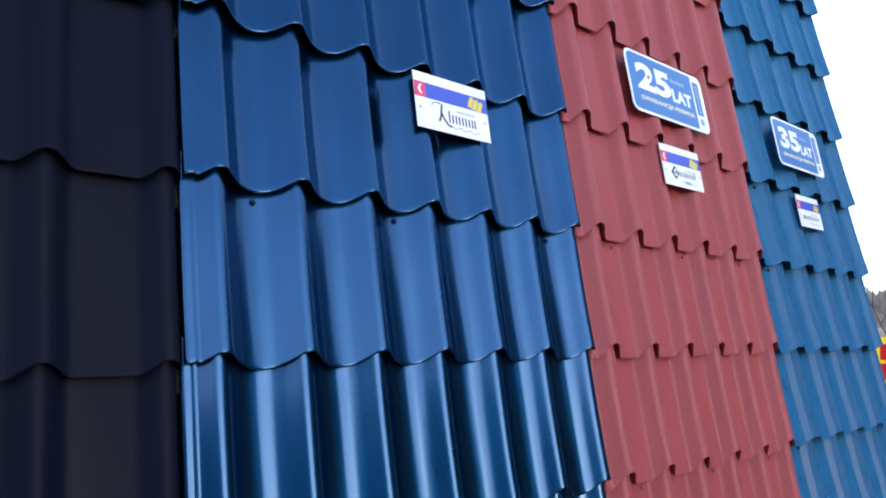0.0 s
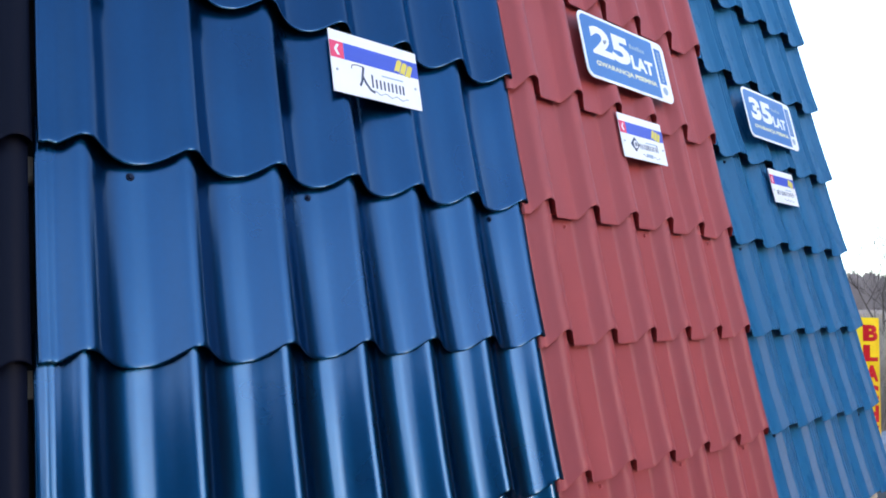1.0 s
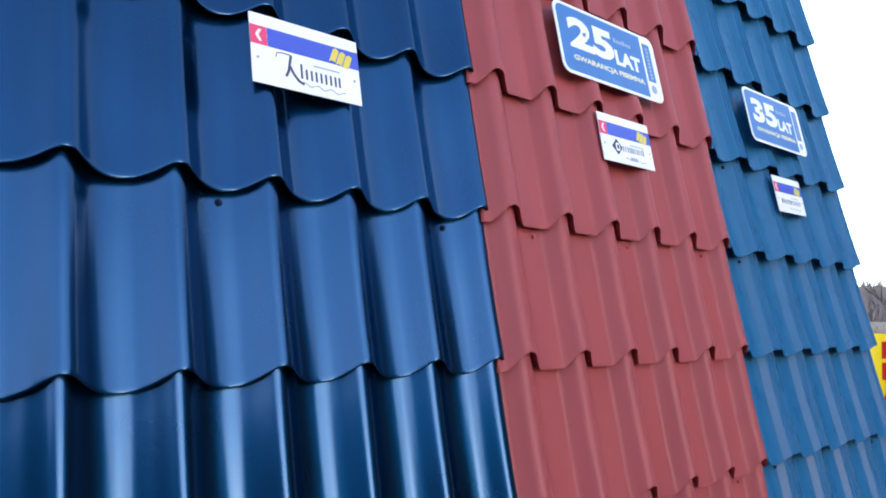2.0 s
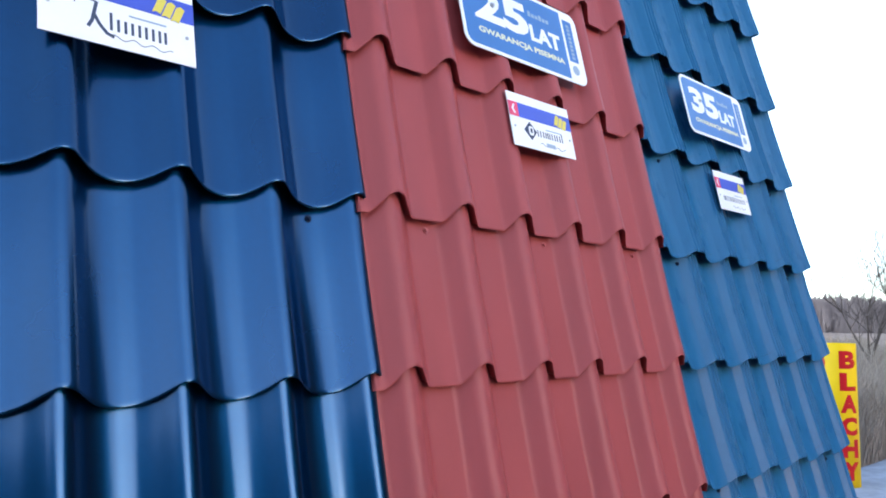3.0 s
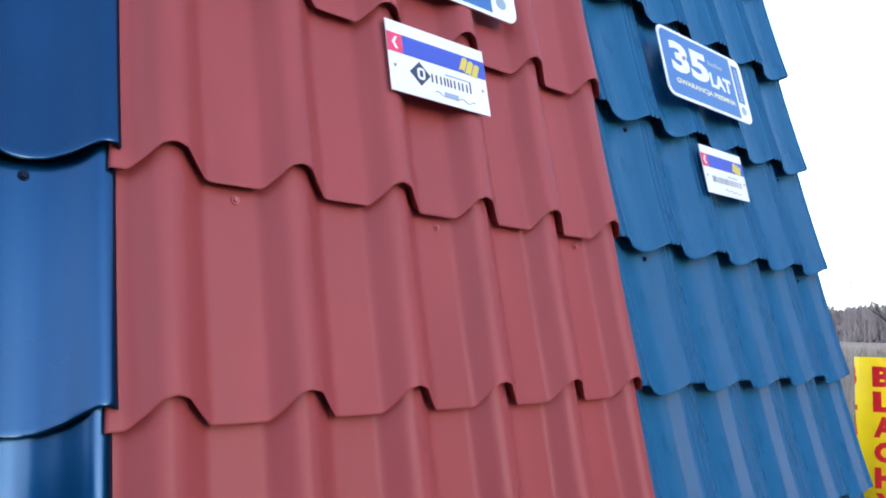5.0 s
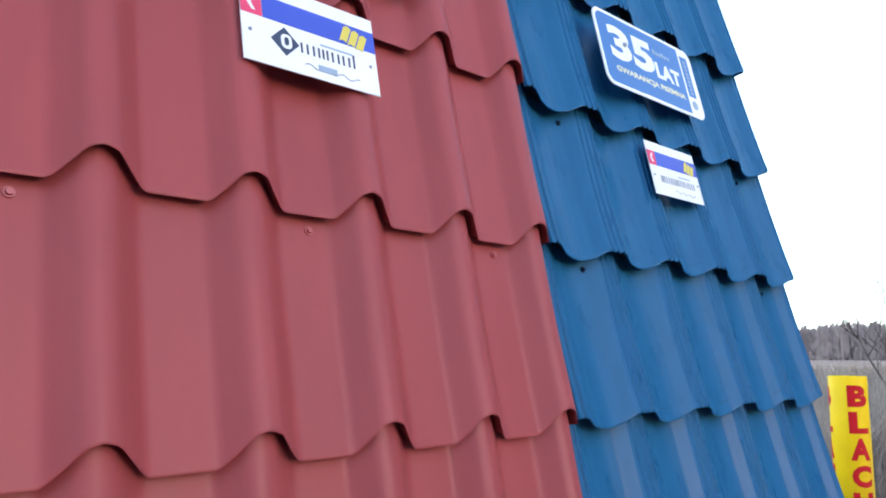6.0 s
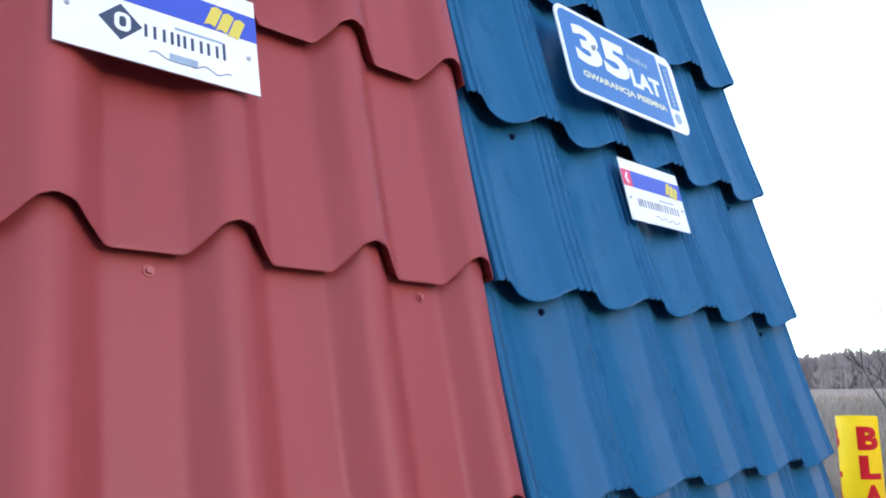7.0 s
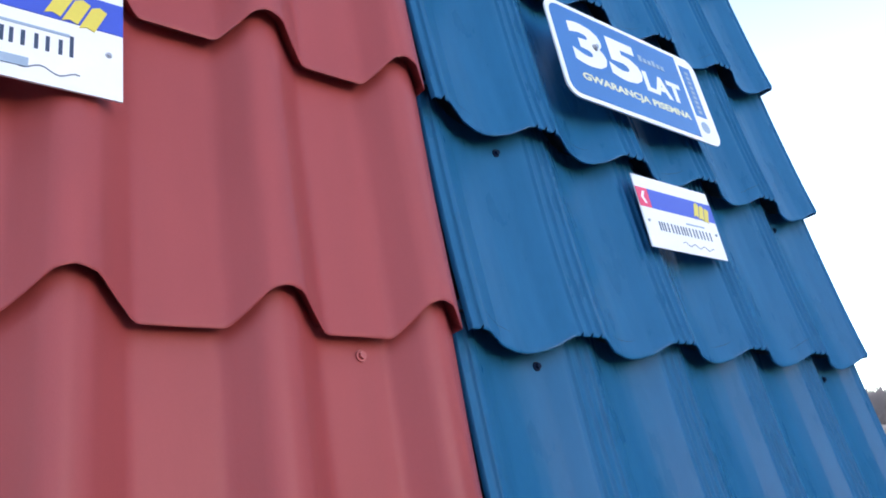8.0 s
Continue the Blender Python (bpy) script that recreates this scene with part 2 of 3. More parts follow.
dark_wave = wave([(0, 0.72), (0.012, 0.66), (0.042, -0.05), (0.046, -0.08), (0.155, -0.08), (0.160, -0.05), (0.190, 0.66)], 0.2015, 3.592, 0.004)
ribbed = wave([(0, 0.74), (0.033, 0.74), (0.041, 0.62), (0.068, 0.22), (0.097, 0.02), (0.117, -0.03), (0.137, 0.02), (0.166, 0.22), (0.193, 0.62), (0.201, 0.74)], 0.2335, 5.931, 0.004)


def gloss_wave(x):
    """Round waves; a folded flat ledge along the first edge."""
    x = np.asarray(x)
    ledge = 0.50 + 0.10 * np.exp(-((x - 3.636) / 0.004) ** 2)
    return np.where(x < 3.70, np.maximum(gloss_plain(x), np.where(x < 3.672, ledge, 0.0)), gloss_plain(x))


def ribbed_wave(x):
    u = (np.asarray(x) - 5.931 + 0.11675) % 0.2335 - 0.11675
    return ribbed(x) + 0.17 * np.exp(-((np.abs(u) - 0.021) / 0.0022) ** 2) + 0.17 * np.exp(-(u / 0.0022) ** 2)


def course_mesh(name, x0, x1, profile, back, mat, deep=DEEP, seed=1, hang=HANG, step=STEP, closed=False, fine=0.006):
    """One course of a pressed sheet: waves across, a proud lower lip with its return face, thin turned-in ends."""
    n = int((x1 - x0) / fine)
    xs = np.linspace(x0, x1, n + 1)
    h = profile(xs)
    edge = -0.02 + hang * h
    ups = [0.0, 0.0015, 0.004, 0.010, 0.022, 0.045, 0.08, 0.12, 0.17, 0.22, 0.27, 0.31, 0.34, 0.366, 0.40]
    verts, faces = [], []
    cols = [0] + list(range(n + 1)) + [n]
    for r, up in enumerate(ups):
        t = min(1.0, up / ROW)
        out = step * (0.72 * t + 0.28 * (1 - (1 - t) ** 3)) + (0.0012 if r == 0 else 0.0003 if r == 1 else 0.0)
        ripple = 0.0005 * np.sin(xs * 23 + seed) * math.sin(up * 19 + seed)
        for c, i in enumerate(cols):
            turned = 0.010 if c == 0 else 0.045 if c == len(cols) - 1 else 0.0
            verts.append((xs[i], VALLEY + back - deep * h[i] + out + ripple[i] + turned, edge[i] + up))
    w = len(cols)
    for r in range(len(ups) - 1):
        for c in range(w - 1):
            a = r * w + c
            faces.append((a, a + 1, a + w + 1, a + w))
    start = len(verts)
    for i in range(n + 1):
        verts.append((xs[i], VALLEY + back - deep * h[i] + 0.0012, edge[i]))
    # open lips are undercut deeper than a pressed step, to hold shade
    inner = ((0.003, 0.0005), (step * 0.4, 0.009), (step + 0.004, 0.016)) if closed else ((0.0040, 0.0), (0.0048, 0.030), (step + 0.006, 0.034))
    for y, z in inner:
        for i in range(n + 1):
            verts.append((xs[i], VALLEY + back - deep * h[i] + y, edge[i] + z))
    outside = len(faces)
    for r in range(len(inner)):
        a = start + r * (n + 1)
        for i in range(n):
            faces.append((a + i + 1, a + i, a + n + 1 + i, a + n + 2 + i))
    me = bpy.data.meshes.new(name)
    me.from_pydata(verts, [], faces)
    me.polygons.foreach_set("use_smooth", [True] * len(me.polygons))
    me.materials.append(mat)
    # inner lip faces take the darkened coat, shade put into the colour
    me.materials.append(SHADED_BACK_COAT)
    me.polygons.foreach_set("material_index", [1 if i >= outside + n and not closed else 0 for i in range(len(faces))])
    return me


def screw_mesh(mat):
    bm = bmesh.new()
    turn = Matrix.Rotation(radians(90), 4, "X")
    bmesh.ops.create_cone(bm, cap_ends=True, segments=14, radius1=0.0075, radius2=0.0068, depth=0.002, matrix=Matrix.Translation((0, -0.001, 0)) @ turn)
    bmesh.ops.create_cone(bm, cap_ends=True, segments=6, radius1=0.0048, radius2=0.0044, depth=0.0045, matrix=Matrix.Translation((0, -0.004, 0)) @ turn)
    me = bpy.data.meshes.new("screw")
    bm.to_mesh(me)
    bm.free()
    me.materials.append(mat)
    return me


def roofing_sheet(x0, x1, profile, back, mat, screw_mat, screws, label, deep=DEEP, seed=1, hang=HANG, step=STEP, closed=False, fine=0.006):
    """One panel of the display: courses one above the other, and its screws."""
    sheet = new("roofing_sheet")
    sheet.matrix_world = LEANING @ Matrix.Translation((0, 0, ROW0 + FIRST * ROW))
    tagged(sheet, label, "roofing sheet", group="roofing sheets on the display wall")
    me = course_mesh("tile_course", x0, x1, profile, back, mat, deep, seed, hang, step, closed, fine)
    for k in range(FIRST, LAST + 1):
        ob = new("tile_course", me)
        ob.parent = sheet
        ob.location = (0, 0, (k - FIRST) * ROW)
    head_mesh = screw_mesh(screw_mat)
    for row, xs in screws:
        for x in xs:
            ob = new("screw", head_mesh)
            ob.parent = sheet
            y = VALLEY + back - deep * float(profile(x)) + step - 0.001
            ob.location = (x, y, (row - FIRST) * ROW - 0.036 + HANG * float(profile(x)))
            ob.rotation_euler = (0, radians(17 * row + 60 * x), 0)
    return sheet


roofing_sheet(2.45, 3.612, dark_wave, 0.002, DARK_PAINT, SCREW_BLUE, [], "dark graphite steel roofing sheet with flat waves", seed=2, closed=True)
roofing_sheet(3.621, 4.787, gloss_wave, 0.0, GLOSS_BLUE, SCREW_BLUE, [(1, (3.776, 4.138, 4.680)), (-1, (3.776, 4.138, 4.680))], "glossy deep blue steel roofing sheet with round waves", seed=3)
roofing_sheet(4.775, 5.903, red_wave, -0.0193, MATT_RED, SCREW_RED, [(1, (4.965, 5.368, 5.772)), (-1, (4.965, 5.368, 5.772))], "matt brick red steel roofing sheet with flat valleys", deep=0.031, seed=4, hang=0.036, step=0.022, closed=True)
roofing_sheet(5.936, 7.083, ribbed_wave, 0.008, SATIN_BLUE, SCREW_BLUE, [(2, (6.092, 6.962)), (1, (6.092, 6.962)), (-1, (6.092, 6.962))], "satin grey blue steel roofing sheet with ribbed crests", seed=5, step=0.036, fine=0.0016)


def timber_stand():
    """The frame that carries the sheets: battens behind each course, rafters, and props down to the yard."""
    stand = new("timber_stand")
    stand.matrix_world = LEANING @ Matrix.Translation((0, 0, 0.62))
    tagged(stand, "pale timber stand of battens and rafters behind the sheets", "stand")
    for k in range(FIRST, LAST + 1):
        z = ROW0 + k * ROW - 0.62
        part("batten", box(2.5, 7.04, 1.270, 1.295, z - 0.052, z - 0.008, 0.002), TIMBER, stand)
    # unseen dark sheet, added to keep sky out of the gaps
    part("gap_backing", box(2.5, 7.04, 1.2955, 1.2995, 0.30, 3.4), GAP_BACKING, stand, "dark backing sheet added behind the gaps")
    for x in (2.55, 3.616, 4.78, 5.93, 6.98):
        part("rafter", box(x - 0.022, x + 0.022, 1.300, 1.400, 0.09, 3.4, 0.003), TIMBER, stand)
    for x in (2.62, 4.71, 6.90):
        bm = bmesh.new()
        bmesh.ops.create_cube(bm, size=1, matrix=Matrix.Translation((x, 1.798, 1.38)) @ Matrix.Rotation(radians(19.3), 4, "X") @ Matrix.Diagonal((0.045, 0.07, 2.42, 1)))
        part("prop", bm, TIMBER, stand)
    return stand


timber_stand()


# ---- cards and plates on the sheets ----
def on_wall(ob, x, y, z, lean=0.0):
    ob.matrix_world = LEANING @ pose(x, y, z, lean, 0, 0)
    return ob


small_screw = screw_mesh(STEEL)
small_screw.transform(Matrix.Scale(0.45, 4))


def name_card(x, z, w, h, y, lean, label, style):
    """A printed card: red square with a white chevron, blue band, yellow sheet mark, a dark bar for the product's name."""
    card = tagged(on_wall(new("name_card"), x, y, z, lean), label, "label", group="name cards on the sheets")
    part("card", outline_plate([(0, 0), (w, 0), (w, h), (0, h)], -0.0012, 0.0012), WHITE_CARD, card)
    b0, b1 = h * 0.55, h * 0.82
    part("blue_band", outline_plate([(w * 0.145, b0), (w, b0), (w, b1), (w * 0.145, b1)], -0.0019, -0.0010), BAND_BLUE, card, "blue printed band")
    square = part("red_square", outline_plate([(0.0, b0), (w * 0.142, b0), (w * 0.142, b1), (0.0, b1)], -0.0019, -0.0010), PINK_RED, card, "pinkish red printed square")
    cx, cz, s = w * 0.072, (b0 + b1) / 2, h * 0.085
    part("chevron", outline_plate([(cx + s * 0.5, cz + s), (cx + s * 0.0, cz + s), (cx - s * 0.6, cz), (cx + s * 0.0, cz - s), (cx + s * 0.5, cz - s), (cx - s * 0.05, cz)], -0.0025, -0.0018), WHITE_CARD, square, "white chevron")
    # a small picture of a waved sheet, seen aslant
    mx, mz, mw, mh = w * 0.71, h * 0.575, w * 0.19, h * 0.20
    for k in range(3):
        u0, u1 = mx + mw * k / 3.0, mx + mw * (k + 1) / 3.0 - 0.0012
        drop = 0.004 * k
        wave_top = [(u0 + mh * 0.35, mz + mh - drop), ((u0 + u1) / 2 + mh * 0.35, mz + mh * 1.12 - drop), (u1 + mh * 0.35, mz + mh * 0.96 - drop)]
        wave_low = [(u1 - mh * 0.05, mz - drop), ((u0 + u1) / 2 - mh * 0.05, mz + mh * 0.12 - drop), (u0 - mh * 0.05, mz + 0.02 * mh - drop)]
        part("yellow_mark", outline_plate(wave_low + wave_top, -0.0026, -0.0018), YELLOW_PRINT, card, "yellow waved sheet mark")
    for cx2, cz2 in ((w * 0.055, h * 0.36), (w * 0.945, h * 0.36)):
        dot = part("screw", small_screw, STEEL, card)
        dot.location = (cx2, -0.0012, cz2)

    def strokes(x0, x1, z0, z1, widths, mat, rise=()):
        """Plain upright bars in the place of the printed name."""
        total, x = sum(widths) + 0.42 * (len(widths) - 1), x0
        unit, t = (x1 - x0) / total, (z1 - z0) * 0.20
        for k, wide in enumerate(widths):
            e = x + wide * unit
            top = z1 + (z1 - z0) * (0.42 if k in rise else 0.0)
            for a0 in ([x, (x + e - t) / 2, e - t] if wide > 1.1 else [x, e - t] if wide > 0.6 else [x]):
                part("name_bar", outline_plate([(a0, z0), (a0 + t, z0), (a0 + t, top), (a0, top)], -0.0018, -0.0010), mat, card)
            x = e + 0.42 * unit

    def ribbon(points, wide, mat):
        """A thin printed stroke along a line of points."""
        up, down = [], []
        for i, (px, pz) in enumerate(points):
            qx, qz = points[min(i + 1, len(points) - 1)]
            ox, oz = points[max(i - 1, 0)]
            n = math.hypot(qx - ox, qz - oz) or 1
            up.append((px - (qz - oz) / n * wide / 2, pz + (qx - ox) / n * wide / 2))
            down.append((px + (qz - oz) / n * wide / 2, pz - (qx - ox) / n * wide / 2))
        part("name_stroke", outline_plate(up + down[::-1], -0.0019, -0.0010), mat, card)

    if style == "round":
        strokes(w * 0.425, w * 0.80, h * 0.20, h * 0.35, (0.3, 1, 1, 1, 0.9), INK, (0,))
        ribbon([(w * 0.345, h * 0.50), (w * 0.33, h * 0.38), (w * 0.315, h * 0.26), (w * 0.29, h * 0.18)], w * 0.022, INK)
        ribbon([(w * 0.21, h * 0.43), (w * 0.22, h * 0.49), (w * 0.27, h * 0.51), (w * 0.345, h * 0.50)], w * 0.008, INK)
        ribbon([(w * 0.33, h * 0.34), (w * 0.36, h * 0.24), (w * 0.405, h * 0.15), (w * 0.45, h * 0.12)], w * 0.022, INK)
    elif style == "diamond":
        dx, dz, r = w * 0.29, h * 0.335, h * 0.17
        mark = part("diamond_mark", outline_plate([(dx - r, dz), (dx, dz - r), (dx + r, dz), (dx, dz + r)], -0.0019, -0.0010), INK, card, "dark diamond mark")
        part("diamond_heart", outline_plate(rounded(dx - r * 0.30, dx + r * 0.45, dz - r * 0.50, dz + r * 0.50, r * 0.3, 4), -0.0026, -0.0018), WHITE_CARD, mark)
        part("diamond_core", outline_plate(rounded(dx - r * 0.08, dx + r * 0.22, dz - r * 0.28, dz + r * 0.28, r * 0.14, 4), -0.0033, -0.0025), INK, mark)
        strokes(w * 0.40, w * 0.83, h * 0.265, h * 0.385, (0.3, 1, 1.3, 1, 1, 0.5), INK, (5,))
        part("grey_bar", outline_plate([(w * 0.52, h * 0.10), (w * 0.66, h * 0.10), (w * 0.66, h * 0.17), (w * 0.52, h * 0.17)], -0.0026, -0.0010), PALE_INK, card)
    else:
        strokes(w * 0.17, w * 0.86, h * 0.25, h * 0.375, (1.2, 1, 0.8, 1.3, 1, 1, 0.3, 1), GREY_INK)
    part("small_bar", outline_plate([(w * 0.55, h * 0.425), (w * 0.80, h * 0.425), (w * 0.80, h * 0.445), (w * 0.55, h * 0.445)], -0.0018, -0.0010), PALE_INK, card)
    line, x0, x1 = [], w * 0.42, w * 0.84
    for i in range(25):
        t = i / 24
        line.append((x0 + (x1 - x0) * t, h * 0.135 - h * 0.02 * t + h * 0.022 * math.sin(t * 21)))
    part("wavy_line", outline_plate(line + [(a, b - h * 0.009) for a, b in reversed(line)], -0.0018, -0.0010), GREY_INK, card)
    return card


name_card(4.189, 2.2135, 0.249, 0.1475, 1.185, -2.5, "white name card with blue band on the glossy blue sheet", "round")
name_card(5.246, 2.2155, 0.2475, 0.1455, 1.166, -2.5, "white name card with blue band on the red sheet", "diamond")
name_card(6.376, 2.194, 0.2335, 0.1455, 1.200, -2.5, "white name card with blue band on the satin blue sheet", "square")


def warranty_sign(x, z, w, h, y, lean, years, line_mat, label):
    sign = tagged(on_wall(new("warranty_sign"), x, y, z, lean), label, "sign", group="warranty signs on the sheets")
    part("plate", outline_plate(rounded(0, w, 0, h, 0.03), -0.0015, 0.0015), WHITE_CARD, sign, "white plate with rounded corners")
    rim, split = 0.010, w * 0.845
    left = [p for p in rounded(rim, split + 0.03, rim, h - rim, 0.024) if p[0] < split]
    left = [(split, h - rim)] + left + [(split, rim)]
    field = part("blue_field", outline_plate(left, -0.0022, -0.0012), SIGN_BLUE, sign, "blue printed field")
    part("year_number", letters(years, w * 0.10, w * 0.53, h * 0.38, h * 0.83, 0.0006, 0.045), WHITE_CARD, field, "white numerals").location = (0, -0.0020, 0)
    part("word", letters("LAT", w * 0.535, w * 0.80, h * 0.37, h * 0.59, 0.0006, 0.045), WHITE_CARD, field, "white word").location = (0, -0.0020, 0)
    part("warranty_line", letters("GWARANCJA PISEMNA", w * 0.11, w * 0.81, h * 0.19, h * 0.285, 0.0006, 0.035), line_mat, field, "printed warranty line").location = (0, -0.0020, 0)
    for k in range(6):
        part("pale_block", outline_plate([(w * (0.545 + 0.031 * k), h * 0.70), (w * (0.568 + 0.031 * k), h * 0.70), (w * (0.568 + 0.031 * k), h * (0.77 if k in (0, 3) else 0.75)), (w * (0.545 + 0.031 * k), h * (0.77 if k in (0, 3) else 0.75))], -0.0027, -0.0020), PALE_INK, field)
    bar = part("side_bar", outline_plate([(w * 0.868, h * 0.30), (w * 0.950, h * 0.30), (w * 0.950, h * 0.88), (w * 0.868, h * 0.88)], -0.0022, -0.0012), SIGN_BLUE, sign, "blue upright bar")
    for k in range(9):
        z = h * (0.335 + 0.056 * k)
        part("pale_block", outline_plate([(w * 0.895, z), (w * 0.922, z), (w * 0.922, z + h * 0.038), (w * 0.895, z + h * 0.038)], -0.0027, -0.0020), PALE_INK, bar)
    part("side_disc", outline_plate(rounded(w * 0.878, w * 0.938, h * 0.12, h * 0.12 + w * 0.060, w * 0.0299), -0.0022, -0.0012), PALE_INK, sign)
    bolt = part("screw", screw_mesh(STEEL), STEEL, sign)
    bolt.location = (w * 0.245, -0.0030, h * 0.62)
    return sign


warranty_sign(5.118, 2.4505, 0.492, 0.228, 1.166, -3.5, "25", PALE_YELLOW, "blue and white warranty sign on the red sheet")
warranty_sign(6.222, 2.4465, 0.466, 0.2215, 1.180, -3.0, "35", PALE_YELLOW, "blue and white warranty sign on the satin blue sheet")


# ---- yellow advertising tubes at the edge of the yard ----
def advertising_tube(x, y, facing, radius, height, label):
    tube = tagged(new("advertising_tube"), label, "sign", group="yellow tubes along the yard")
    tube.matrix_world = pose(x, y, 0)
    bm = bmesh.new()
    segs, wall = 40, 0.003
    rings = []
    for r, z in ((radius - wall, 0), (radius, 0), (radius, height - 0.002), (radius - 0.001, height), (radius - wall, height)):
        rings.append([bm.verts.new((r * math.cos(2 * math.pi * i / segs), r * math.sin(2 * math.pi * i / segs), z)) for i in range(segs)])
    for a, b in zip(rings, rings[1:] + rings[:1]):
        for i in range(segs):
            j = (i + 1) % segs
            bm.faces.new((a[i], a[j], b[j], b[i]))
    shell = part("shell", bm, SIGN_YELLOW, tube, "yellow sheet tube", smooth=True)
    for column in range(3):
        turn = radians(facing + 120 * column)
        for i, ch in enumerate("BLACHY"):
            top = height - 0.050 - 0.148 * i
            bm = letters(ch, -0.056, 0.056, top - 0.121, top, 0.001, 0.055)
            for k in range(-6, 7):
                bmesh.ops.bisect_plane(bm, geom=bm.verts[:] + bm.edges[:] + bm.faces[:], plane_co=(k * 0.009, 0, 0), plane_no=(1, 0, 0))
            for v in bm.verts:
                a = turn + v.co.x / radius
                r = radius - v.co.y + 0.0009
                v.co = Vector((r * math.cos(a), r * math.sin(a), v.co.z))
            part("letter", bm, SIGN_RED, shell)
    return tube


advertising_tube(9.513, 2.263, 227.0, 0.102, 0.965, "yellow advertising tube with red upright lettering beside dry grass")
advertising_tube(11.23, 2.354, 162.0, 0.102, 0.965, "yellow advertising tube with red lettering farther along the yard")


# ---- dry grass, bare trees, far woods ----
def dry_grass():
    rng = np.random.RandomState(11)
    verts, faces = [], []
    n = 42000
    for i in range(n):
        d = 2.0 + 40 * rng.rand() ** 2.2
        x = 8.0 + rng.rand() * (6 + d * 1.3) if i % 3 else 8 + rng.rand() * 6
        y = 2.42 + (d - 2.0) * 0.45 + rng.rand() * 0.3
        clump = 0.5 + 0.5 * math.sin(x * 2.3 + 1.7 * math.sin(y * 1.9)) * math.cos(y * 2.1 + x)
        if rng.rand() > 0.35 + 0.65 * clump:
            continue
        tall = (0.28 + 0.62 * clump * rng.rand()) * (0.6 if y < 2.7 else 1.0)
        a, bend, wide = rng.rand() * 6.283, tall * (0.15 + 0.5 * rng.rand()), 0.0035 + 0.0004 * d
        s, c = math.sin(a), math.cos(a)
        b = rng.rand() * 6.283
        bx, by = bend * math.cos(b), bend * math.sin(b)
        k = len(verts)
        verts += [(x - c * wide, y - s * wide, -0.02), (x + c * wide, y + s * wide, -0.02), (x + 0.3 * bx - c * wide * 0.7, y + 0.3 * by - s * wide * 0.7, tall * 0.6), (x + 0.3 * bx + c * wide * 0.7, y + 0.3 * by + s * wide * 0.7, tall * 0.6), (x + bx, y + by, tall)]
        faces += [(k, k + 1, k + 3, k + 2), (k + 2, k + 3, k + 4)]
    me = bpy.data.meshes.new("dry_grass")
    me.from_pydata(verts, [], faces)
    me.materials.append(DRY_GRASS)
    return tagged(new("dry_grass", me), "tall dry beige winter grass along the yard", "grass", kind="stuff")


dry_grass()


def limb(bm, p, q, r0, r1, sides=5):
    """A tapered limb between two points."""
    d = (q - p)
    rot = d.to_track_quat("Z", "Y").to_matrix()
    a = [bm.verts.new(p + rot @ Vector((r0 * math.cos(2 * math.pi * i / sides), r0 * math.sin(2 * math.pi * i / sides), 0))) for i in range(sides)]
    b = [bm.verts.new(q + rot @ Vector((r1 * math.cos(2 * math.pi * i / sides), r1 * math.sin(2 * math.pi * i / sides), 0))) for i in range(sides)]
    for i in range(sides):
        j = (i + 1) % sides
        bm.faces.new((a[i], a[j], b[j], b[i]))


def bare_tree(x, y, height, seed, stems, label):
    tree = tagged(new("bare_tree"), label, "tree", group="bare trees in the field")
    tree.matrix_world = pose(x, y, -0.03)
    rng = random.Random(seed)
    trunk, crown = bmesh.new(), bmesh.new()

    def grow(p, d, length, r, depth):
        q = p
        for s in range(3):
            step = (d + Vector((rng.uniform(-0.18, 0.18), rng.uniform(-0.18, 0.18), rng.uniform(-0.02, 0.12)))).normalized()
            n = q + step * length / 3
            limb(trunk if depth < 2 else crown, q, n, r * (1 - 0.2 * s), r * (0.8 - 0.2 * s), 6 if depth < 2 else 3)
            q, d = n, step
            if depth and depth < 5 and s < 2:
                side = (d + Vector((rng.uniform(-1, 1), rng.uniform(-1, 1), rng.uniform(0.0, 0.5)))).normalized()
                grow(q, side, length * 0.55, r * 0.45, depth + 1)
        if depth < 5:
            for _ in range(3 if depth < 4 else 2):
                side = (d + Vector((rng.uniform(-1.0, 1.0), rng.uniform(-1.0, 1.0), rng.uniform(-0.1, 0.35)))).normalized()
                grow(q, side, length * rng.uniform(0.6, 0.85), r * 0.5, depth + 1)

    limb(trunk, Vector((0, 0, -0.1)), Vector((0.01, 0, height * 0.08)), height * 0.020, height * 0.017, 7)
    for k in range(stems):
        a = 6.283 * k / stems + rng.uniform(-0.4, 0.4)
        lean = rng.uniform(0.35, 0.75)
        grow(Vector((0.01, 0, height * 0.06)), Vector((math.cos(a) * lean, math.sin(a) * lean, 1)).normalized(), height * rng.uniform(0.42, 0.52), height * 0.012, 1)
    part("trunk", trunk, BARK, tree)
    part("crown", crown, BARK, tree, "thin leafless twigs")
    return tree


bare_tree(26.0, 7.1, 2.95, 4, 4, "bare leafless young tree in dry grass")
bare_tree(42.8, 10.8, 4.8, 9, 3, "bare leafless tree with spreading twigs in dry grass")


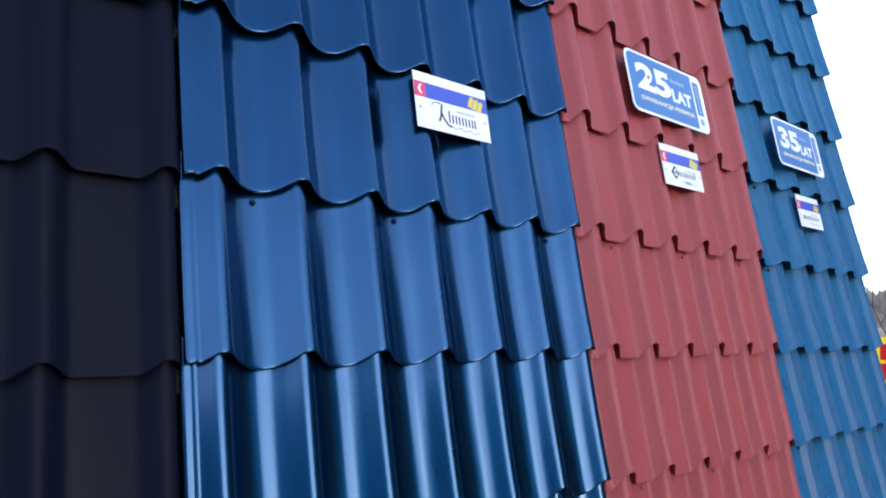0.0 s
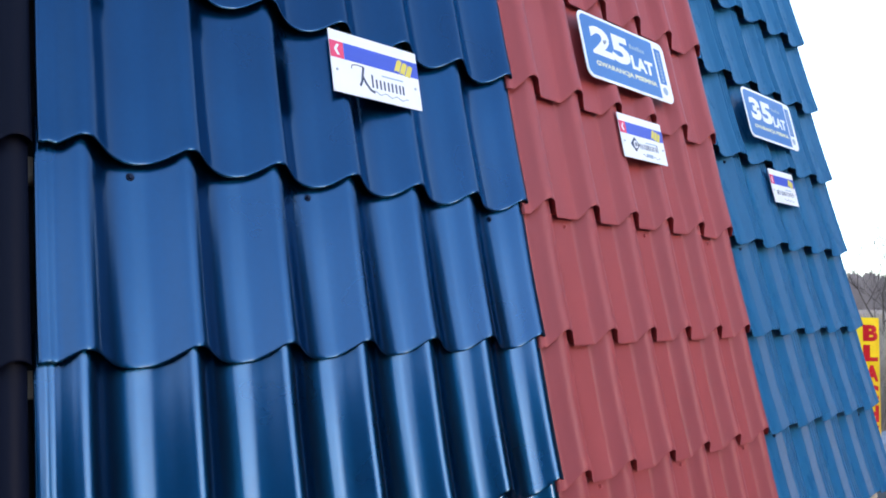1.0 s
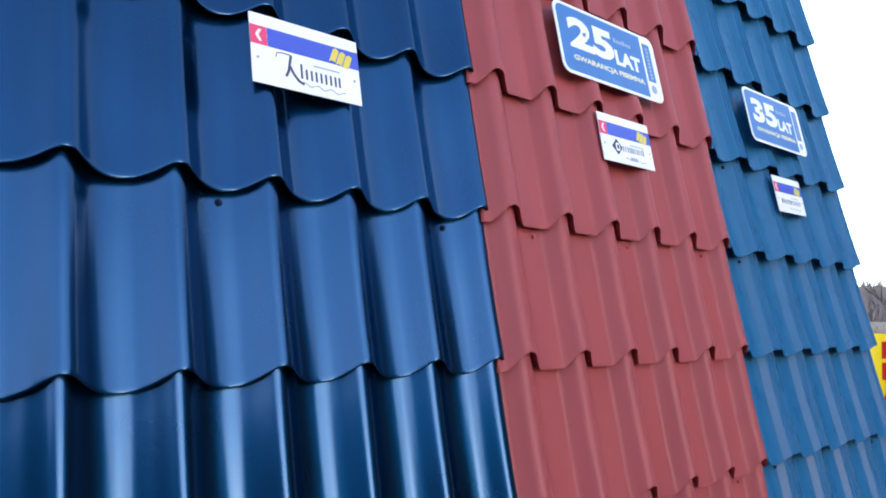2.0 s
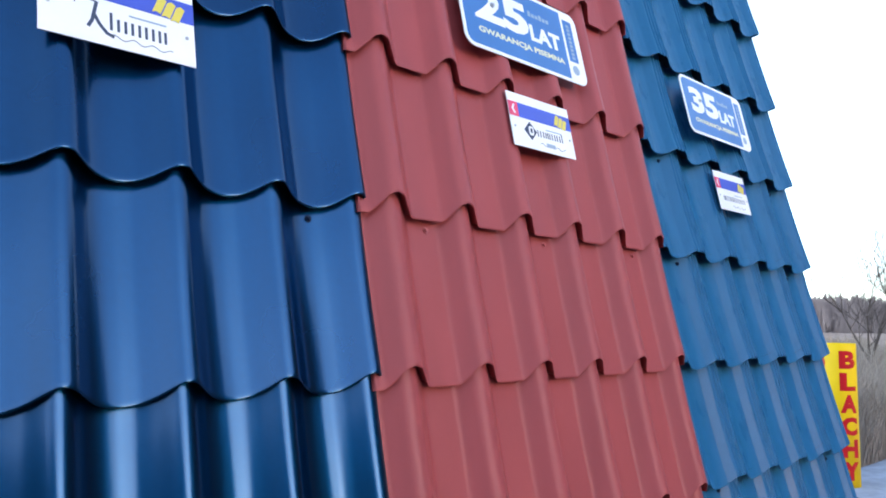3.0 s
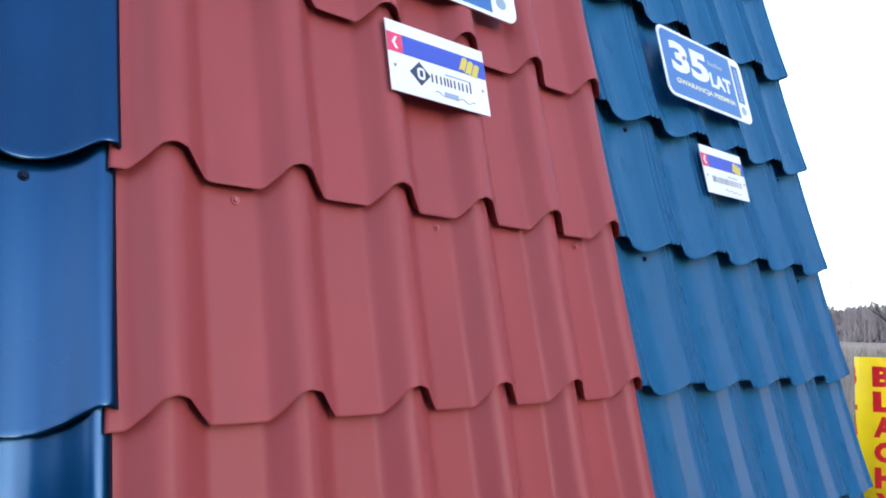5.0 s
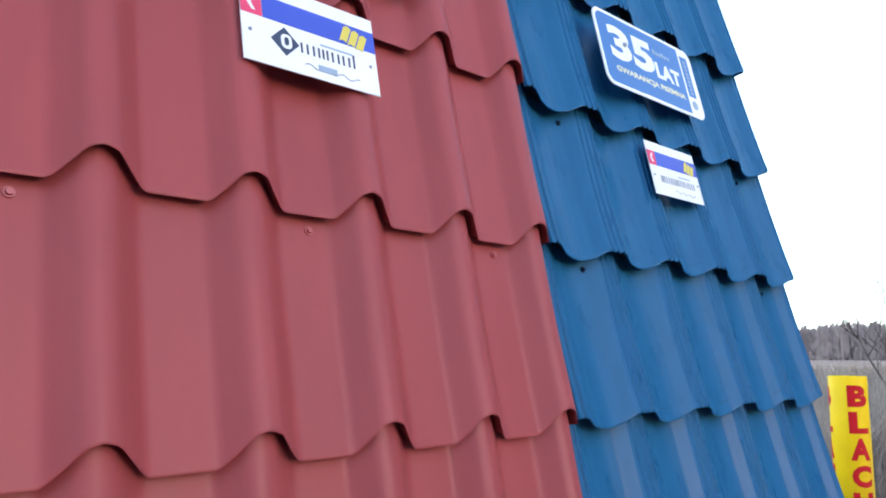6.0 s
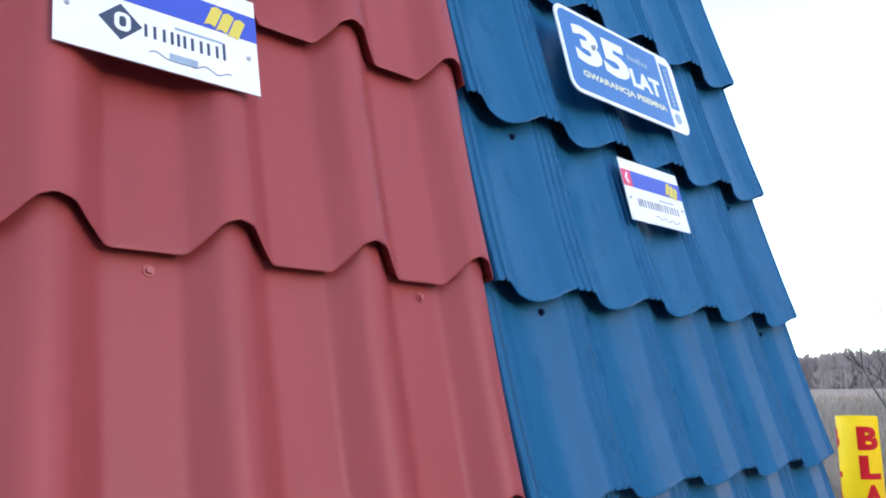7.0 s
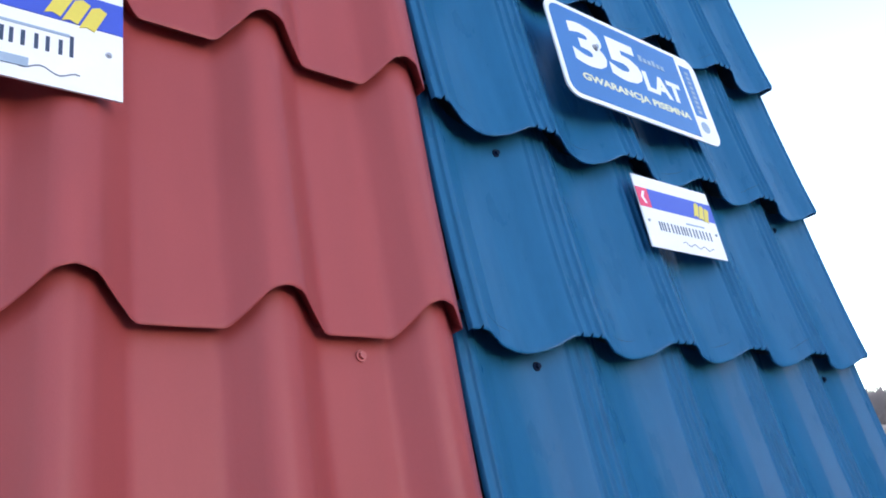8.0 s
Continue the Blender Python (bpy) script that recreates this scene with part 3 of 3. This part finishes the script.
def bare_wood(name, label, count, near, deep, tall_of, arc, seed, twigs, mat):
    """Leafless wood on a stretch of a ring round the field: stems and twigs with an uneven top."""
    rng = np.random.RandomState(seed)
    verts, faces = [], []
    for i in range(count):
        a = radians(arc[0] + (arc[1] - arc[0]) * rng.rand())
        r = near + deep * rng.rand()
        x, y = 5 + r * math.cos(a), r * math.sin(a)
        tall = tall_of(a) * (0.82 + 0.30 * rng.rand()) * (1 + 0.25 * (r - near) / near)
        wide = near / 150
        tx, ty = -math.sin(a), math.cos(a)
        k = len(verts)
        verts += [(x - tx * 0.12 * wide, y - ty * 0.12 * wide, -0.1), (x + tx * 0.12 * wide, y + ty * 0.12 * wide, -0.1), (x, y, tall * 0.95)]
        faces.append((k, k + 1, k + 2))
        for j in range(twigs):
            z = tall * (0.02 + 0.98 * rng.rand() ** 0.9)
            spread = 0.28 * tall * (1.08 - (z / tall) ** 2)
            u, v = rng.randn() * spread * 0.6, rng.randn() * spread * 0.6
            px, py = x + tx * u + ty * v, y + ty * u - tx * v
            s, lean = 0.05 * tall + 0.08 * tall * rng.rand(), rng.randn() * 0.06 * tall
            k = len(verts)
            verts += [(px - tx * s * 0.16, py - ty * s * 0.16, z - s * 0.6), (px + tx * s * 0.16, py + ty * s * 0.16, z - s * 0.5), (px + tx * lean, py + ty * lean, z + s * 0.9)]
            faces.append((k, k + 1, k + 2))
    me = bpy.data.meshes.new(name)
    me.from_pydata(verts, [], faces)
    me.materials.append(mat)
    return tagged(new(name, me), label, "woods", kind="stuff")


bare_wood("far_woods", "distant grey brown leafless woods beyond the field", 3200, 150, 45, lambda a: 6.2 + 0.6 * math.sin(a * 23) * math.sin(a * 7 + 1) + 0.4 * math.sin(a * 61), (-12, 75), 21, 70, HAZED_WOOD)
# Unseen trees, supposed from dark reflections, sized to block low sky light.
bare_wood("unseen_thicket", "unseen leafless trees facing the display, added to block low sky", 780, 26, 8, lambda a: 5.2 + 2.8 * min(1, (-1.50 - a) / 0.25) + 0.5 * math.sin(a * 9), (-165, -85), 5, 130, BARK)
bare_wood("unseen_thicket", "unseen taller leafless trees beyond the yard, added to block low sky", 720, 26, 8, lambda a: 5.5 + 4.5 * min(1, (a + 1.10) / 0.2) + 1.5 * (a + 1.06) + 0.8 * math.sin(a * 9), (-63, -4), 6, 130, BARK)
